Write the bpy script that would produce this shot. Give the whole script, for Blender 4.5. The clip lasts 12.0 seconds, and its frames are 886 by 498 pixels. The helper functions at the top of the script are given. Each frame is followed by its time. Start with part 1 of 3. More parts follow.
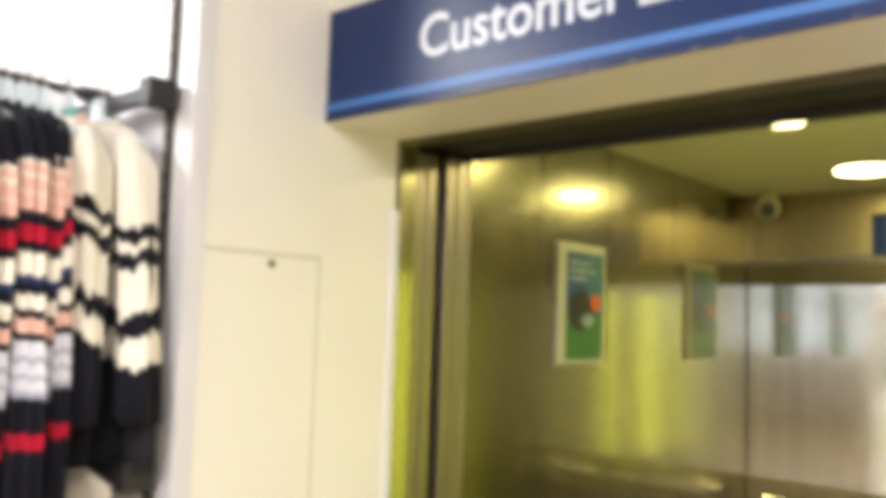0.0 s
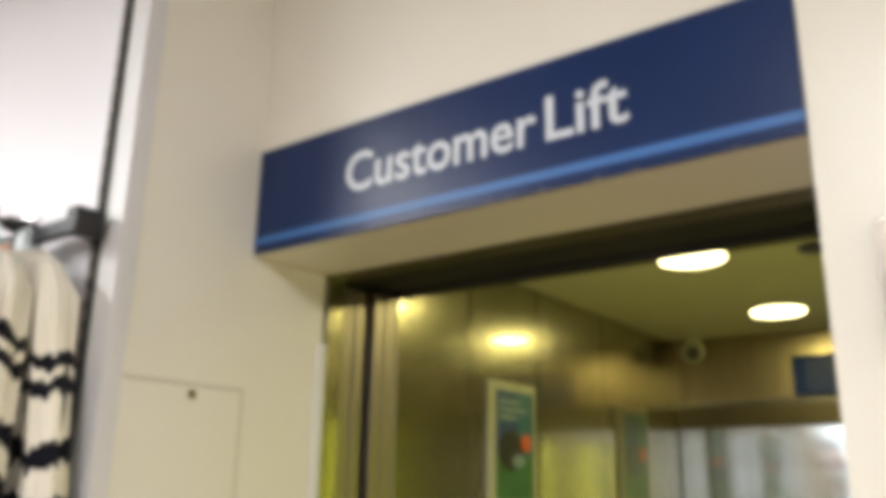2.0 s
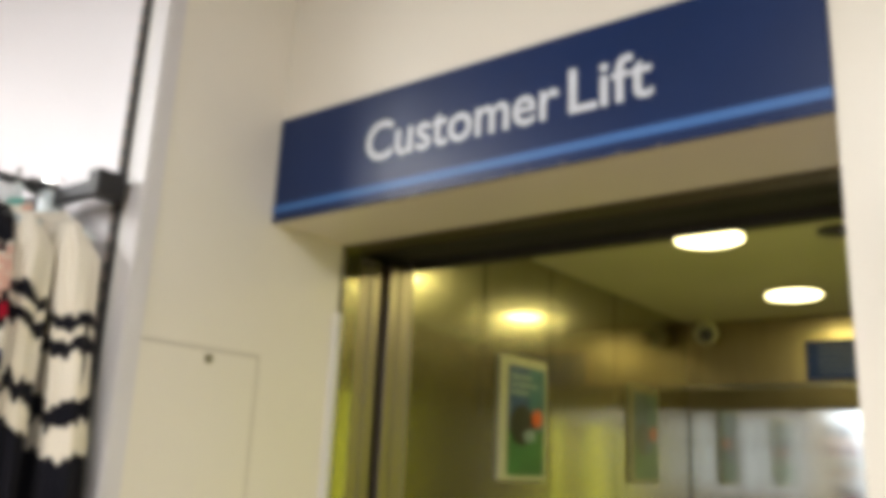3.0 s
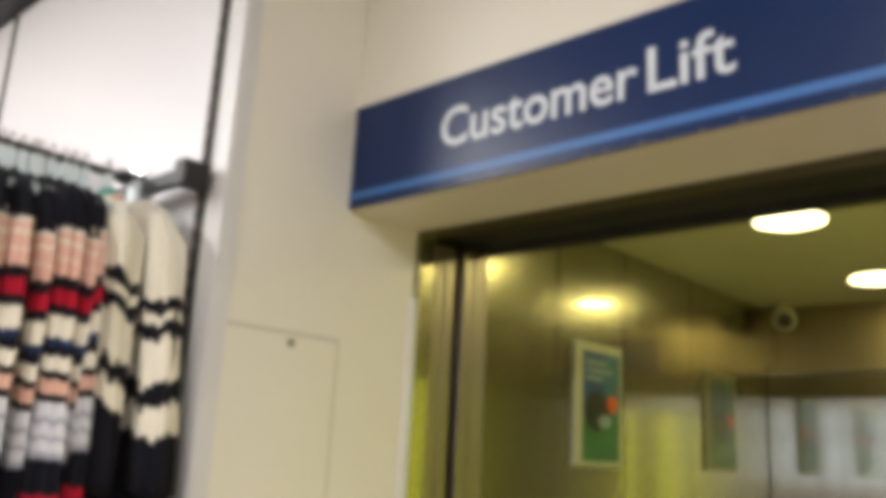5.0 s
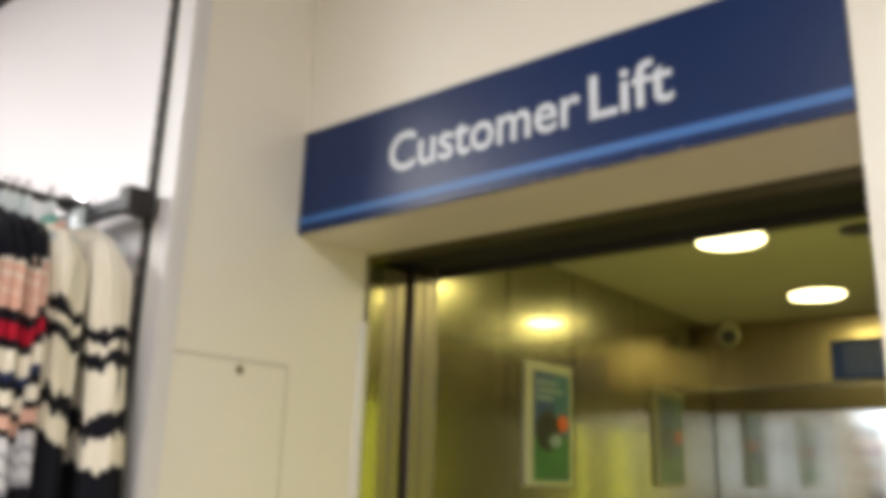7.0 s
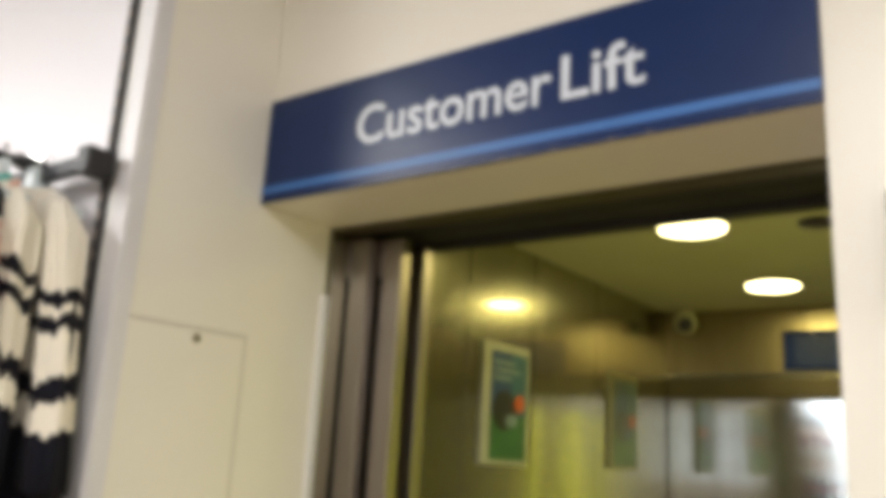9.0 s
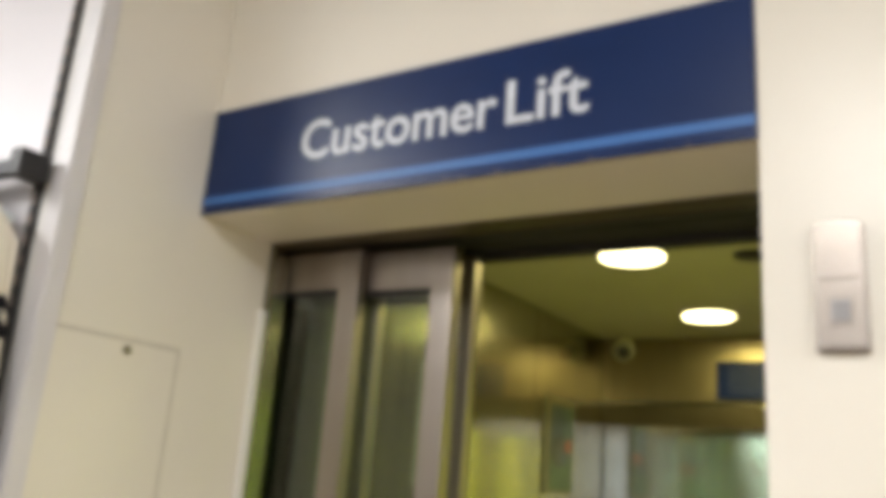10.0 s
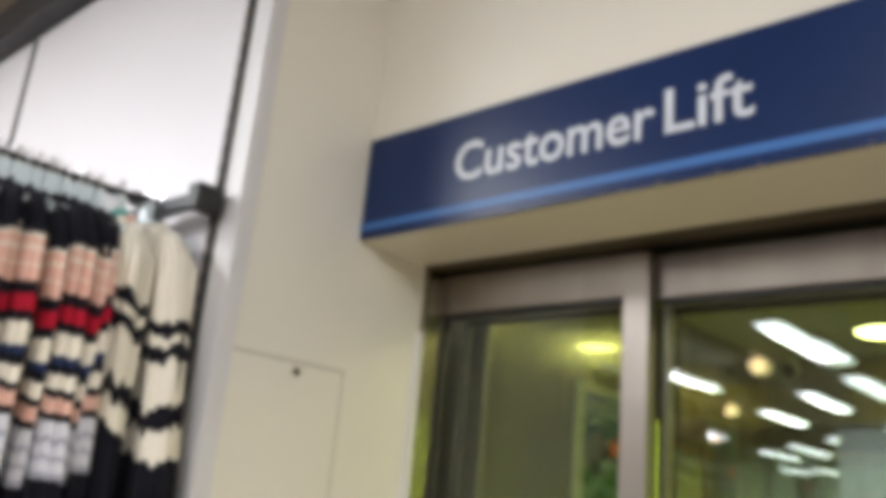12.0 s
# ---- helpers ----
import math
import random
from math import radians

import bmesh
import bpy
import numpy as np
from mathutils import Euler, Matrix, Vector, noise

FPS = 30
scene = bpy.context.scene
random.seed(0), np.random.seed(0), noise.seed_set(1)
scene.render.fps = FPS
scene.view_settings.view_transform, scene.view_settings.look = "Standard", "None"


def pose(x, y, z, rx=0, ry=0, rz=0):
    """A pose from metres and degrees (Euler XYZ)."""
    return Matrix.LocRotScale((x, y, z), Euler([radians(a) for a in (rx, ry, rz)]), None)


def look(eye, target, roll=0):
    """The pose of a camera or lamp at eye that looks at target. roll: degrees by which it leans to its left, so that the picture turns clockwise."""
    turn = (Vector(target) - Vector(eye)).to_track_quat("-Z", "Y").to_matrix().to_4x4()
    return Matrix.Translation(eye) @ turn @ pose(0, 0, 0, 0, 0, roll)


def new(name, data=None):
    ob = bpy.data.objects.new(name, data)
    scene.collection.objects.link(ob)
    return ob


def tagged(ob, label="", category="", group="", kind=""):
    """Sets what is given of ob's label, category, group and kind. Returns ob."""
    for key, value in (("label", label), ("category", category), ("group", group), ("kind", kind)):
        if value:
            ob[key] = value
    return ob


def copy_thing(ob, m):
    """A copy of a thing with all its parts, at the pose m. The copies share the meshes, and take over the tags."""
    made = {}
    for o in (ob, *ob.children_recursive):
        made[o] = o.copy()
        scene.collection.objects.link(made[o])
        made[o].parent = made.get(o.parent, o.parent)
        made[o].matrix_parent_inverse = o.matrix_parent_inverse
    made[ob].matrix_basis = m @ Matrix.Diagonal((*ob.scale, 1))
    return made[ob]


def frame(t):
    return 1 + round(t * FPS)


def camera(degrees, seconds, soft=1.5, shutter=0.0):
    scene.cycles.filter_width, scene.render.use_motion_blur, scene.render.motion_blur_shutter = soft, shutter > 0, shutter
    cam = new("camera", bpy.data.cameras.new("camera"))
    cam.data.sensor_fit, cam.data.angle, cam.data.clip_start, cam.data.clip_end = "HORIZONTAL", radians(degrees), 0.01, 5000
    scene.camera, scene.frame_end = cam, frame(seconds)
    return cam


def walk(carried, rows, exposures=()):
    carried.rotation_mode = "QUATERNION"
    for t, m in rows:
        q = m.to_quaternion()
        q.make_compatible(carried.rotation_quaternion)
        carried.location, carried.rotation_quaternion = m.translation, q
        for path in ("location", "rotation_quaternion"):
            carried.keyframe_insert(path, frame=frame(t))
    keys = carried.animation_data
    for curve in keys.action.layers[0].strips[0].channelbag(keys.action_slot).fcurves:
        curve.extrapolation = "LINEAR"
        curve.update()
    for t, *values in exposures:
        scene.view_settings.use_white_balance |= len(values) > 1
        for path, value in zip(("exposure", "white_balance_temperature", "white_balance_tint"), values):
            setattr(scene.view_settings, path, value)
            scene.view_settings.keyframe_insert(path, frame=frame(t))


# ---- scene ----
cam = camera(56.4, 12.0, soft=8.0)
PATH = [
    (0, (1.386, -1.202, 1.691), (0.086, 0.309, 1.860), 1.9),
    (0.5, (1.455, -1.226, 1.663), (0.244, 0.341, 1.939), -0.2),
    (1, (1.456, -1.223, 1.647), (0.378, 0.395, 2.115), 0.2),
    (1.5, (1.457, -1.232, 1.617), (0.192, 0.209, 2.187), 1.0),
    (2, (1.432, -1.196, 1.622), (0.278, 0.341, 2.174), 1.0),
    (2.5, (1.423, -1.196, 1.614), (0.243, 0.343, 2.102), 1.8),
    (3, (1.422, -1.201, 1.609), (0.236, 0.331, 2.109), 2.7),
    (3.2, (1.426, -1.207, 1.613), (0.179, 0.267, 2.134), 2.7),
    (4.8, (1.403, -1.216, 1.598), (0.066, 0.199, 2.057), 2.9),
    (5, (1.405, -1.219, 1.592), (0.097, 0.219, 2.063), 3.1),
    (5.5, (1.412, -1.22, 1.588), (0.108, 0.224, 2.054), 3.3),
    (6, (1.406, -1.221, 1.583), (0.097, 0.219, 2.04), 3.7),
    (6.5, (1.405, -1.222, 1.584), (0.121, 0.24, 2.046), 2.7),
    (7, (1.421, -1.226, 1.602), (0.206, 0.276, 2.12), 1.7),
    (7.2, (1.427, -1.227, 1.606), (0.236, 0.285, 2.148), 1.9),
    (8.8, (1.413, -1.216, 1.597), (0.253, 0.339, 2.083), 3.3),
    (9, (1.411, -1.219, 1.594), (0.263, 0.348, 2.071), 3.3),
    (9.5, (1.412, -1.216, 1.595), (0.329, 0.388, 2.098), 3.7),
    (10, (1.419, -1.211, 1.593), (0.383, 0.414, 2.127), 4.5),
    (10.5, (1.419, -1.198, 1.59), (0.437, 0.463, 2.115), 4.9),
    (11, (1.406, -1.177, 1.583), (0.402, 0.463, 2.134), 5.2),
    (11.5, (1.401, -1.18, 1.591), (0.274, 0.355, 2.203), 5.1),
    (12, (1.382, -1.228, 1.578), (0.087, 0.188, 2.143), 5.3),
]
walk(cam, [(t, look(eye, target, roll)) for t, eye, target, roll in PATH], [(0, 0.74, 6230, 13), (0.3, 0.53, 6300, 12), (0.6, 0.25, 6240, 11), (1.0, 0.15, 6180, 10), (1.6, 0.07, 6210, 10), (5.0, -0.02, 6330, 10), (9.0, 0.02, 6330, 10), (10.5, 0.0, 6180, 10), (12, -0.08, 6000, 10)])

# ---- world and lights ----
world = bpy.data.worlds.new("world")
scene.world = world
world.use_nodes = True
world.node_tree.nodes["Background"].inputs[0].default_value = (0.9, 0.95, 1.0, 1)
world.node_tree.nodes["Background"].inputs[1].default_value = 0.02

STORE_CEILING = 3.2
CAR_CEILING = 2.275
# (3.4, -2.7) and (4.9, -1.4): unseen tubes, added to brighten the alcove panel
TUBES = [(-1.06, -5.5), (-2.95, -7.2), (-3.12, -10.9), (-5.5, -13.2), (-3.35, -15.0), (-2.0, -9.2), (1.2, -2.8),
         (-1.3, -2.2), (-2.6, -2.3), (1.3, -6.6), (-5.2, -4.6), (3.4, -2.7), (4.9, -1.4), (3.4, -8.2), (-6.0, -8.6)]
FAR_TUBES = [(-1.15, -8.1), (-5.8, -18.2), (-6.3, -23.2), (-3.9, -20.6), (-7.6, -16.4), (-2.6, -18.0), (-4.6, -16.6), (-1.9, -12.8), (-7.4, -24.0), (-4.4, -24.4)]
SPOTS = [(-1.79, -6.4), (-3.54, -9.95), (-5.5, -14.0)]
DOWNLIGHTS = [(0.62, 1.09), (0.62, 1.98)]
TUBE_WATTS, CAR_WATTS = 47.0, 2.5


def area_lamp(name, x, y, z, sx, sy, watts, colour, shape="RECTANGLE"):
    data = bpy.data.lights.new(name, "AREA")
    data.shape, data.size, data.size_y, data.energy, data.color = shape, sx, sy, watts, colour
    ob = new(name, data)
    ob.matrix_basis = pose(x, y, z)
    return ob


for tx, ty in TUBES:
    area_lamp("tube_light", tx, ty, STORE_CEILING - 0.115, 0.12, 1.45, TUBE_WATTS, (1.0, 0.95, 0.87))
for dx, dy in DOWNLIGHTS:
    area_lamp("downlight_glow", dx, dy, CAR_CEILING - 0.012, 0.15, 0.15, CAR_WATTS, (1.0, 0.86, 0.27), "DISK")


# ---- materials ----
def material(name, colour, rough=0.5, metal=0.0, vary=0.06, scale=8.0, bump=0.0, bump_scale=120.0, stretch=(1, 1, 1), spec=0.5, coat=0.0):
    """A surface with broad and fine variation of its colour, roughness and relief."""
    m = bpy.data.materials.new(name)
    m.use_nodes = True
    n, l = m.node_tree.nodes, m.node_tree.links
    b = n["Principled BSDF"]
    b.inputs["Roughness"].default_value, b.inputs["Metallic"].default_value = rough, metal
    b.inputs["Specular IOR Level"].default_value, b.inputs["Coat Weight"].default_value = spec, coat
    tc = n.new("ShaderNodeTexCoord")
    mp = n.new("ShaderNodeMapping")
    mp.inputs["Scale"].default_value = stretch
    l.new(tc.outputs["Object"], mp.inputs["Vector"])
    big, small = n.new("ShaderNodeTexNoise"), n.new("ShaderNodeTexNoise")
    big.inputs["Scale"].default_value, big.inputs["Detail"].default_value = scale, 5
    small.inputs["Scale"].default_value, small.inputs["Detail"].default_value = bump_scale, 3
    l.new(mp.outputs["Vector"], big.inputs["Vector"])
    l.new(mp.outputs["Vector"], small.inputs["Vector"])
    ramp = n.new("ShaderNodeValToRGB")
    ramp.color_ramp.elements[0].position, ramp.color_ramp.elements[1].position = 0.3, 0.7
    ramp.color_ramp.elements[0].color = (*[c * (1 - vary) for c in colour], 1)
    ramp.color_ramp.elements[1].color = (*[min(1, c * (1 + vary)) for c in colour], 1)
    l.new(big.outputs["Fac"], ramp.inputs["Fac"])
    l.new(ramp.outputs["Color"], b.inputs["Base Color"])
    mr = n.new("ShaderNodeMapRange")
    mr.inputs["To Min"].default_value, mr.inputs["To Max"].default_value = max(0.02, rough * 0.85), min(1, rough * 1.15)
    l.new(small.outputs["Fac"], mr.inputs["Value"])
    l.new(mr.outputs["Result"], b.inputs["Roughness"])
    if bump:
        bp = n.new("ShaderNodeBump")
        bp.inputs["Strength"].default_value, bp.inputs["Distance"].default_value = bump, 0.002
        l.new(small.outputs["Fac"], bp.inputs["Height"])
        l.new(bp.outputs["Normal"], b.inputs["Normal"])
    return m


def glowing(name, colour, strength):
    m = bpy.data.materials.new(name)
    m.use_nodes = True
    b = m.node_tree.nodes["Principled BSDF"]
    b.inputs["Base Color"].default_value = (*colour, 1)
    b.inputs["Emission Color"].default_value, b.inputs["Emission Strength"].default_value = (*colour, 1), strength
    return m


def striped(name, bands, top, length, slope=0.0, slope_y=0.0, wobble=0.012, jumble=0.065, lift=0.0):
    """Knitted cloth with level bands of colour: bands are (height above the hem's zero, colour), from the hem upwards."""
    m = bpy.data.materials.new(name)
    m.use_nodes = True
    n, l = m.node_tree.nodes, m.node_tree.links
    b = n["Principled BSDF"]
    b.inputs["Roughness"].default_value, b.inputs["Sheen Weight"].default_value = 0.9, 0.04
    b.inputs["Specular IOR Level"].default_value = 0.15
    tc, sep = n.new("ShaderNodeTexCoord"), n.new("ShaderNodeSeparateXYZ")
    l.new(tc.outputs["Object"], sep.inputs[0])
    noise_node, wave = n.new("ShaderNodeTexNoise"), n.new("ShaderNodeTexNoise")
    noise_node.inputs["Scale"].default_value, noise_node.inputs["Detail"].default_value = 55, 1
    wave.inputs["Scale"].default_value = 260
    pleat = n.new("ShaderNodeMapping")
    pleat.inputs["Scale"].default_value = (1, 1, 0.15)
    l.new(tc.outputs["Object"], pleat.inputs["Vector"])
    l.new(pleat.outputs["Vector"], noise_node.inputs["Vector"])
    l.new(tc.outputs["Object"], wave.inputs["Vector"])
    info = n.new("ShaderNodeObjectInfo")
    a1 = n.new("ShaderNodeMath"); a1.operation = "MULTIPLY_ADD"
    a1.inputs[1].default_value = wobble * 2
    l.new(noise_node.outputs["Fac"], a1.inputs[0])
    l.new(sep.outputs["Z"], a1.inputs[2])
    a3 = n.new("ShaderNodeMath"); a3.operation = "MULTIPLY_ADD"
    a3.inputs[1].default_value = slope
    l.new(sep.outputs["X"], a3.inputs[0])
    l.new(a1.outputs[0], a3.inputs[2])
    a5 = n.new("ShaderNodeMath"); a5.operation = "MULTIPLY_ADD"
    a5.inputs[1].default_value = slope_y
    l.new(sep.outputs["Y"], a5.inputs[0])
    l.new(a3.outputs[0], a5.inputs[2])
    a4 = n.new("ShaderNodeMath"); a4.operation = "MULTIPLY_ADD"
    a4.inputs[1].default_value = jumble
    l.new(info.outputs["Random"], a4.inputs[0])
    l.new(a5.outputs[0], a4.inputs[2])
    mr = n.new("ShaderNodeMapRange")
    mr.inputs["From Min"].default_value, mr.inputs["From Max"].default_value = top - length + wobble + jumble / 2 + lift, top + wobble + jumble / 2 + lift
    l.new(a4.outputs[0], mr.inputs["Value"])
    ramp = n.new("ShaderNodeValToRGB")
    ramp.color_ramp.interpolation = "CONSTANT"
    e = ramp.color_ramp.elements
    while len(e) > 1:
        e.remove(e[-1])
    e[0].position, e[0].color = 0.0, (*bands[0][1], 1)
    for z, c in bands[1:]:
        e.new((z - (top - length)) / length).color = (*c, 1)
    l.new(mr.outputs["Result"], ramp.inputs["Fac"])
    hsv = n.new("ShaderNodeHueSaturation")
    mv = n.new("ShaderNodeMapRange")
    mv.inputs["To Min"].default_value, mv.inputs["To Max"].default_value = 0.82, 1.1
    l.new(info.outputs["Random"], mv.inputs["Value"])
    l.new(mv.outputs["Result"], hsv.inputs["Value"])
    l.new(ramp.outputs["Color"], hsv.inputs["Color"])
    l.new(hsv.outputs["Color"], b.inputs["Base Color"])
    bp = n.new("ShaderNodeBump")
    bp.inputs["Strength"].default_value, bp.inputs["Distance"].default_value = 0.6, 0.003
    l.new(wave.outputs["Fac"], bp.inputs["Height"])
    l.new(bp.outputs["Normal"], b.inputs["Normal"])
    return m


CREAM = material("cream_laminate", (0.83, 0.79, 0.695), 0.32, vary=0.03, scale=1.6, bump=0.05, bump_scale=90)
GREY_EDGE = material("grey_edging", (0.71, 0.69, 0.70), 0.4, vary=0.05, scale=3)
WHITE_PANEL = material("white_panel", (0.76, 0.735, 0.76), 0.4, vary=0.02, scale=1.2)
DARK_STEEL = material("dark_grey_metal", (0.05, 0.05, 0.055), 0.42, 0.6, vary=0.25, scale=18, bump=0.08)
BLACK = material("black_coating", (0.015, 0.014, 0.015), 0.45, vary=0.3, scale=20)
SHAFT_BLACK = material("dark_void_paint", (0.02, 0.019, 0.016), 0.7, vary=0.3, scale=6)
STEEL = material("brushed_steel", (0.385, 0.36, 0.255), 0.24, 1.0, coat=1.0, vary=0.10, scale=3.0, bump=0.10, bump_scale=60, stretch=(6, 6, 0.4))
STEEL.node_tree.nodes["Principled BSDF"].inputs["Coat Roughness"].default_value = 0.045
DOOR_STEEL = material("satin_steel", (0.36, 0.32, 0.29), 0.38, 1.0, vary=0.06, scale=4.0, bump=0.12, bump_scale=90, stretch=(6, 6, 0.5))
BACK_STEEL = material("dull_steel", (0.36, 0.30, 0.18), 0.36, 1.0, vary=0.1, scale=4, bump=0.10, bump_scale=60, stretch=(6, 6, 0.4), coat=0.15)
BACK_STEEL.node_tree.nodes["Principled BSDF"].inputs["Coat Roughness"].default_value = 0.12
PLATE_STEEL = material("polished_steel", (0.28, 0.245, 0.215), 0.34, 1.0, vary=0.08, scale=30, bump_scale=16)
BUTTON_GREY = material("button_plastic", (0.30, 0.29, 0.30), 0.4, vary=0.05, scale=40)

CAR_WHITE = material("car_ceiling_paint", (0.64, 0.63, 0.46), 0.5, vary=0.04, scale=2.5, bump=0.05)
MATT_NAVY = material("matt_navy", (0.010, 0.025, 0.13), 0.65, vary=0.1, scale=9, spec=0.2)
BRONZE = material("bronzed_steel", (0.12, 0.10, 0.06), 0.45, 0.8, vary=0.15, scale=6, bump=0.05)
SLOT = material("slot_edge", (0.32, 0.25, 0.22), 0.7, vary=0.3, scale=30)
NAVY = material("navy_vinyl", (0.006, 0.023, 0.098), 0.33, vary=0.06, scale=6, bump=0.02, bump_scale=40, spec=0.28)
SKY_STRIPE = material("light_blue_vinyl", (0.04, 0.15, 0.43), 0.4, vary=0.04, scale=9)
LETTER_WHITE = material("white_vinyl", (0.68, 0.72, 0.78), 0.4, vary=0.06, scale=20)
DULL_BLUE_TEXT = material("faded_blue_print", (0.022, 0.045, 0.17), 0.45, vary=0.1, scale=30)
POSTER_PRINT = material("poster_print", (0.20, 0.27, 0.31), 0.45, vary=0.2, scale=25)
PAPER = material("poster_paper", (0.38, 0.38, 0.31), 0.45, vary=0.05, scale=14)
POSTER_BLUE = material("poster_blue", (0.02, 0.06, 0.19), 0.4, vary=0.2, scale=16)
POSTER_TEAL = material("poster_teal", (0.03, 0.11, 0.17), 0.4, vary=0.2, scale=16)
POSTER_GREEN = material("poster_green", (0.03, 0.12, 0.04), 0.4, vary=0.2, scale=16)
POSTER_DARK = material("poster_dark", (0.015, 0.016, 0.016), 0.4, vary=0.3, scale=22)
ORANGE = material("poster_orange", (0.55, 0.10, 0.03), 0.4, vary=0.1, scale=20)
# second poster's colours: low contrast, toned towards the steel
MUTED_EDGE = material("muted_frame", (0.25, 0.235, 0.14), 0.35, 0.6, vary=0.10, scale=14)
MUTED_GREEN = material("muted_green", (0.09, 0.14, 0.055), 0.3, 0.35, vary=0.15, scale=16)
MUTED_BLUE = material("muted_blue", (0.085, 0.11, 0.12), 0.3, 0.35, vary=0.15, scale=16)
MUTED_TEAL = material("muted_teal", (0.10, 0.15, 0.12), 0.3, 0.35, vary=0.15, scale=16)
MUTED_DARK = material("muted_dark", (0.085, 0.085, 0.06), 0.3, 0.35, vary=0.15, scale=22)
MUTED_ORANGE = material("muted_orange", (0.42, 0.13, 0.05), 0.35, 0.3, vary=0.1, scale=20)
FLOOR_TILE = material("floor_vinyl", (0.20, 0.14, 0.07), 0.35, vary=0.12, scale=3, bump=0.05)
CEILING_TILE = material("ceiling_tile", (0.44, 0.41, 0.37), 0.8, vary=0.06, scale=5, bump=0.2)
STORE_WHITE = material("store_white_paint", (0.74, 0.73, 0.71), 0.6, vary=0.04, scale=2)
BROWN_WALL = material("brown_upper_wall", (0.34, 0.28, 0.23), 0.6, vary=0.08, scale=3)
BRASS = material("lock_metal", (0.30, 0.27, 0.20), 0.35, 1.0, vary=0.1, scale=60)
GAP_DARK = material("shadow_gap_filler", (0.40, 0.36, 0.28), 0.8, vary=0.1, scale=30)
HANGER_CLEAR = material("frosted_plastic", (0.72, 0.80, 0.83), 0.25, vary=0.05, scale=40)
CHROME = material("chrome", (0.75, 0.75, 0.76), 0.1, 1.0, vary=0.03, scale=30)
WHITE_CARD = material("white_card", (0.82, 0.82, 0.83), 0.5, vary=0.03, scale=20)
TEAL_TAG = material("teal_card", (0.12, 0.42, 0.36), 0.5, vary=0.1, scale=30)
PEACH_TAG = material("peach_card", (0.70, 0.36, 0.25), 0.5, vary=0.1, scale=30)
WHITE_CLOTH = material("white_cloth", (0.80, 0.80, 0.82), 0.9, vary=0.08, scale=12, bump=0.3)
CREAM_CLOTH = material("cream_cloth", (0.80, 0.72, 0.58), 0.9, vary=0.08, scale=12, bump=0.3)
PEACH_CLOTH = material("peach_cloth", (0.74, 0.62, 0.54), 0.9, vary=0.08, scale=12, bump=0.3)
BLUE_CLOTH = material("pale_blue_cloth", (0.30, 0.45, 0.62), 0.9, vary=0.08, scale=12, bump=0.3)
BLACK_CLOTH = material("black_cloth", (0.012, 0.012, 0.016), 0.9, vary=0.2, scale=12, bump=0.3)
BROWN_CLOTH = material("brown_cloth", (0.28, 0.19, 0.14), 0.9, vary=0.15, scale=12, bump=0.3)
LAMP_GLOW = glowing("downlight_lens", (1.0, 0.86, 0.42), 14.0)
LIME = glowing("backlit_lime_panel", (0.62, 0.64, 0.06), 3.0)
TUBE_GLOW = glowing("tube_lens", (0.95, 0.98, 1.0), 16.0)
DAYLIGHT = glowing("street_daylight", (0.82, 0.90, 1.0), 0.75)
SPOT_GLOW = glowing("spot_lens", (1.0, 0.72, 0.38), 13.0)

BLK, CRM, PCH = (0.010, 0.010, 0.016), (0.90, 0.84, 0.72), (0.80, 0.50, 0.40)
RED, NVY, WHT, GRY = (0.48, 0.012, 0.035), (0.025, 0.04, 0.11), (0.72, 0.71, 0.75), (0.40, 0.40, 0.47)
# heights below the shoulder line (z = 0 at the hanger's hook)
STACK_BANDS = [(-0.90, BLK), (-0.668, RED), (-0.645, BLK), (-0.584, GRY), (-0.575, WHT), (-0.557, GRY), (-0.549, WHT), (-0.531, GRY),
               (-0.523, WHT), (-0.499, BLK), (-0.483, PCH), (-0.458, BLK), (-0.446, CRM), (-0.421, BLK), (-0.402, NVY), (-0.390, CRM), (-0.354, BLK),
               (-0.335, RED), (-0.307, BLK), (-0.283, PCH), (-0.255, CRM), (-0.250, PCH), (-0.225, CRM), (-0.220, PCH), (-0.202, CRM), (-0.194, BLK)]
CARD_BANDS = [(-0.90, BLK), (-0.507, CRM), (-0.462, BLK), (-0.416, CRM), (-0.337, BLK), (-0.308, CRM), (-0.290, BLK), (-0.261, CRM)]
STACK_KNIT = striped("striped_knit", STACK_BANDS, 0.0, 0.9, 0.05, jumble=0.022, lift=0.010)
CARD_KNITS = [striped("cream_black_knit", CARD_BANDS, 0.0, 0.9, 0.05, sy, 0.030, 0.0, lf) for sy, lf in ((0.55, 0.010), (-0.30, -0.012))]

# door glass: clear, with plain mirror-like gloss on both faces
GLASS = bpy.data.materials.new("door_glass")
GLASS.use_nodes = True
_g = GLASS.node_tree.nodes["Principled BSDF"]
_g.inputs["Base Color"].default_value = (0.76, 0.83, 0.69, 1)
_g.inputs["Transmission Weight"].default_value, _g.inputs["Roughness"].default_value, _g.inputs["IOR"].default_value = 1.0, 0.015, 1.5
MIRROR = material("brushed_mirror", (0.92, 0.92, 0.87), 0.07, 1.0, vary=0.08, scale=2, bump=0.10, bump_scale=26, stretch=(7, 7, 0.25))


# ---- building helpers ----
def finish(bm, name, mat, smooth=False):
    me = bpy.data.meshes.new(name)
    bmesh.ops.recalc_face_normals(bm, faces=bm.faces)
    bm.to_mesh(me)
    bm.free()
    if smooth:
        me.shade_smooth()
    me.materials.append(mat)
    return me


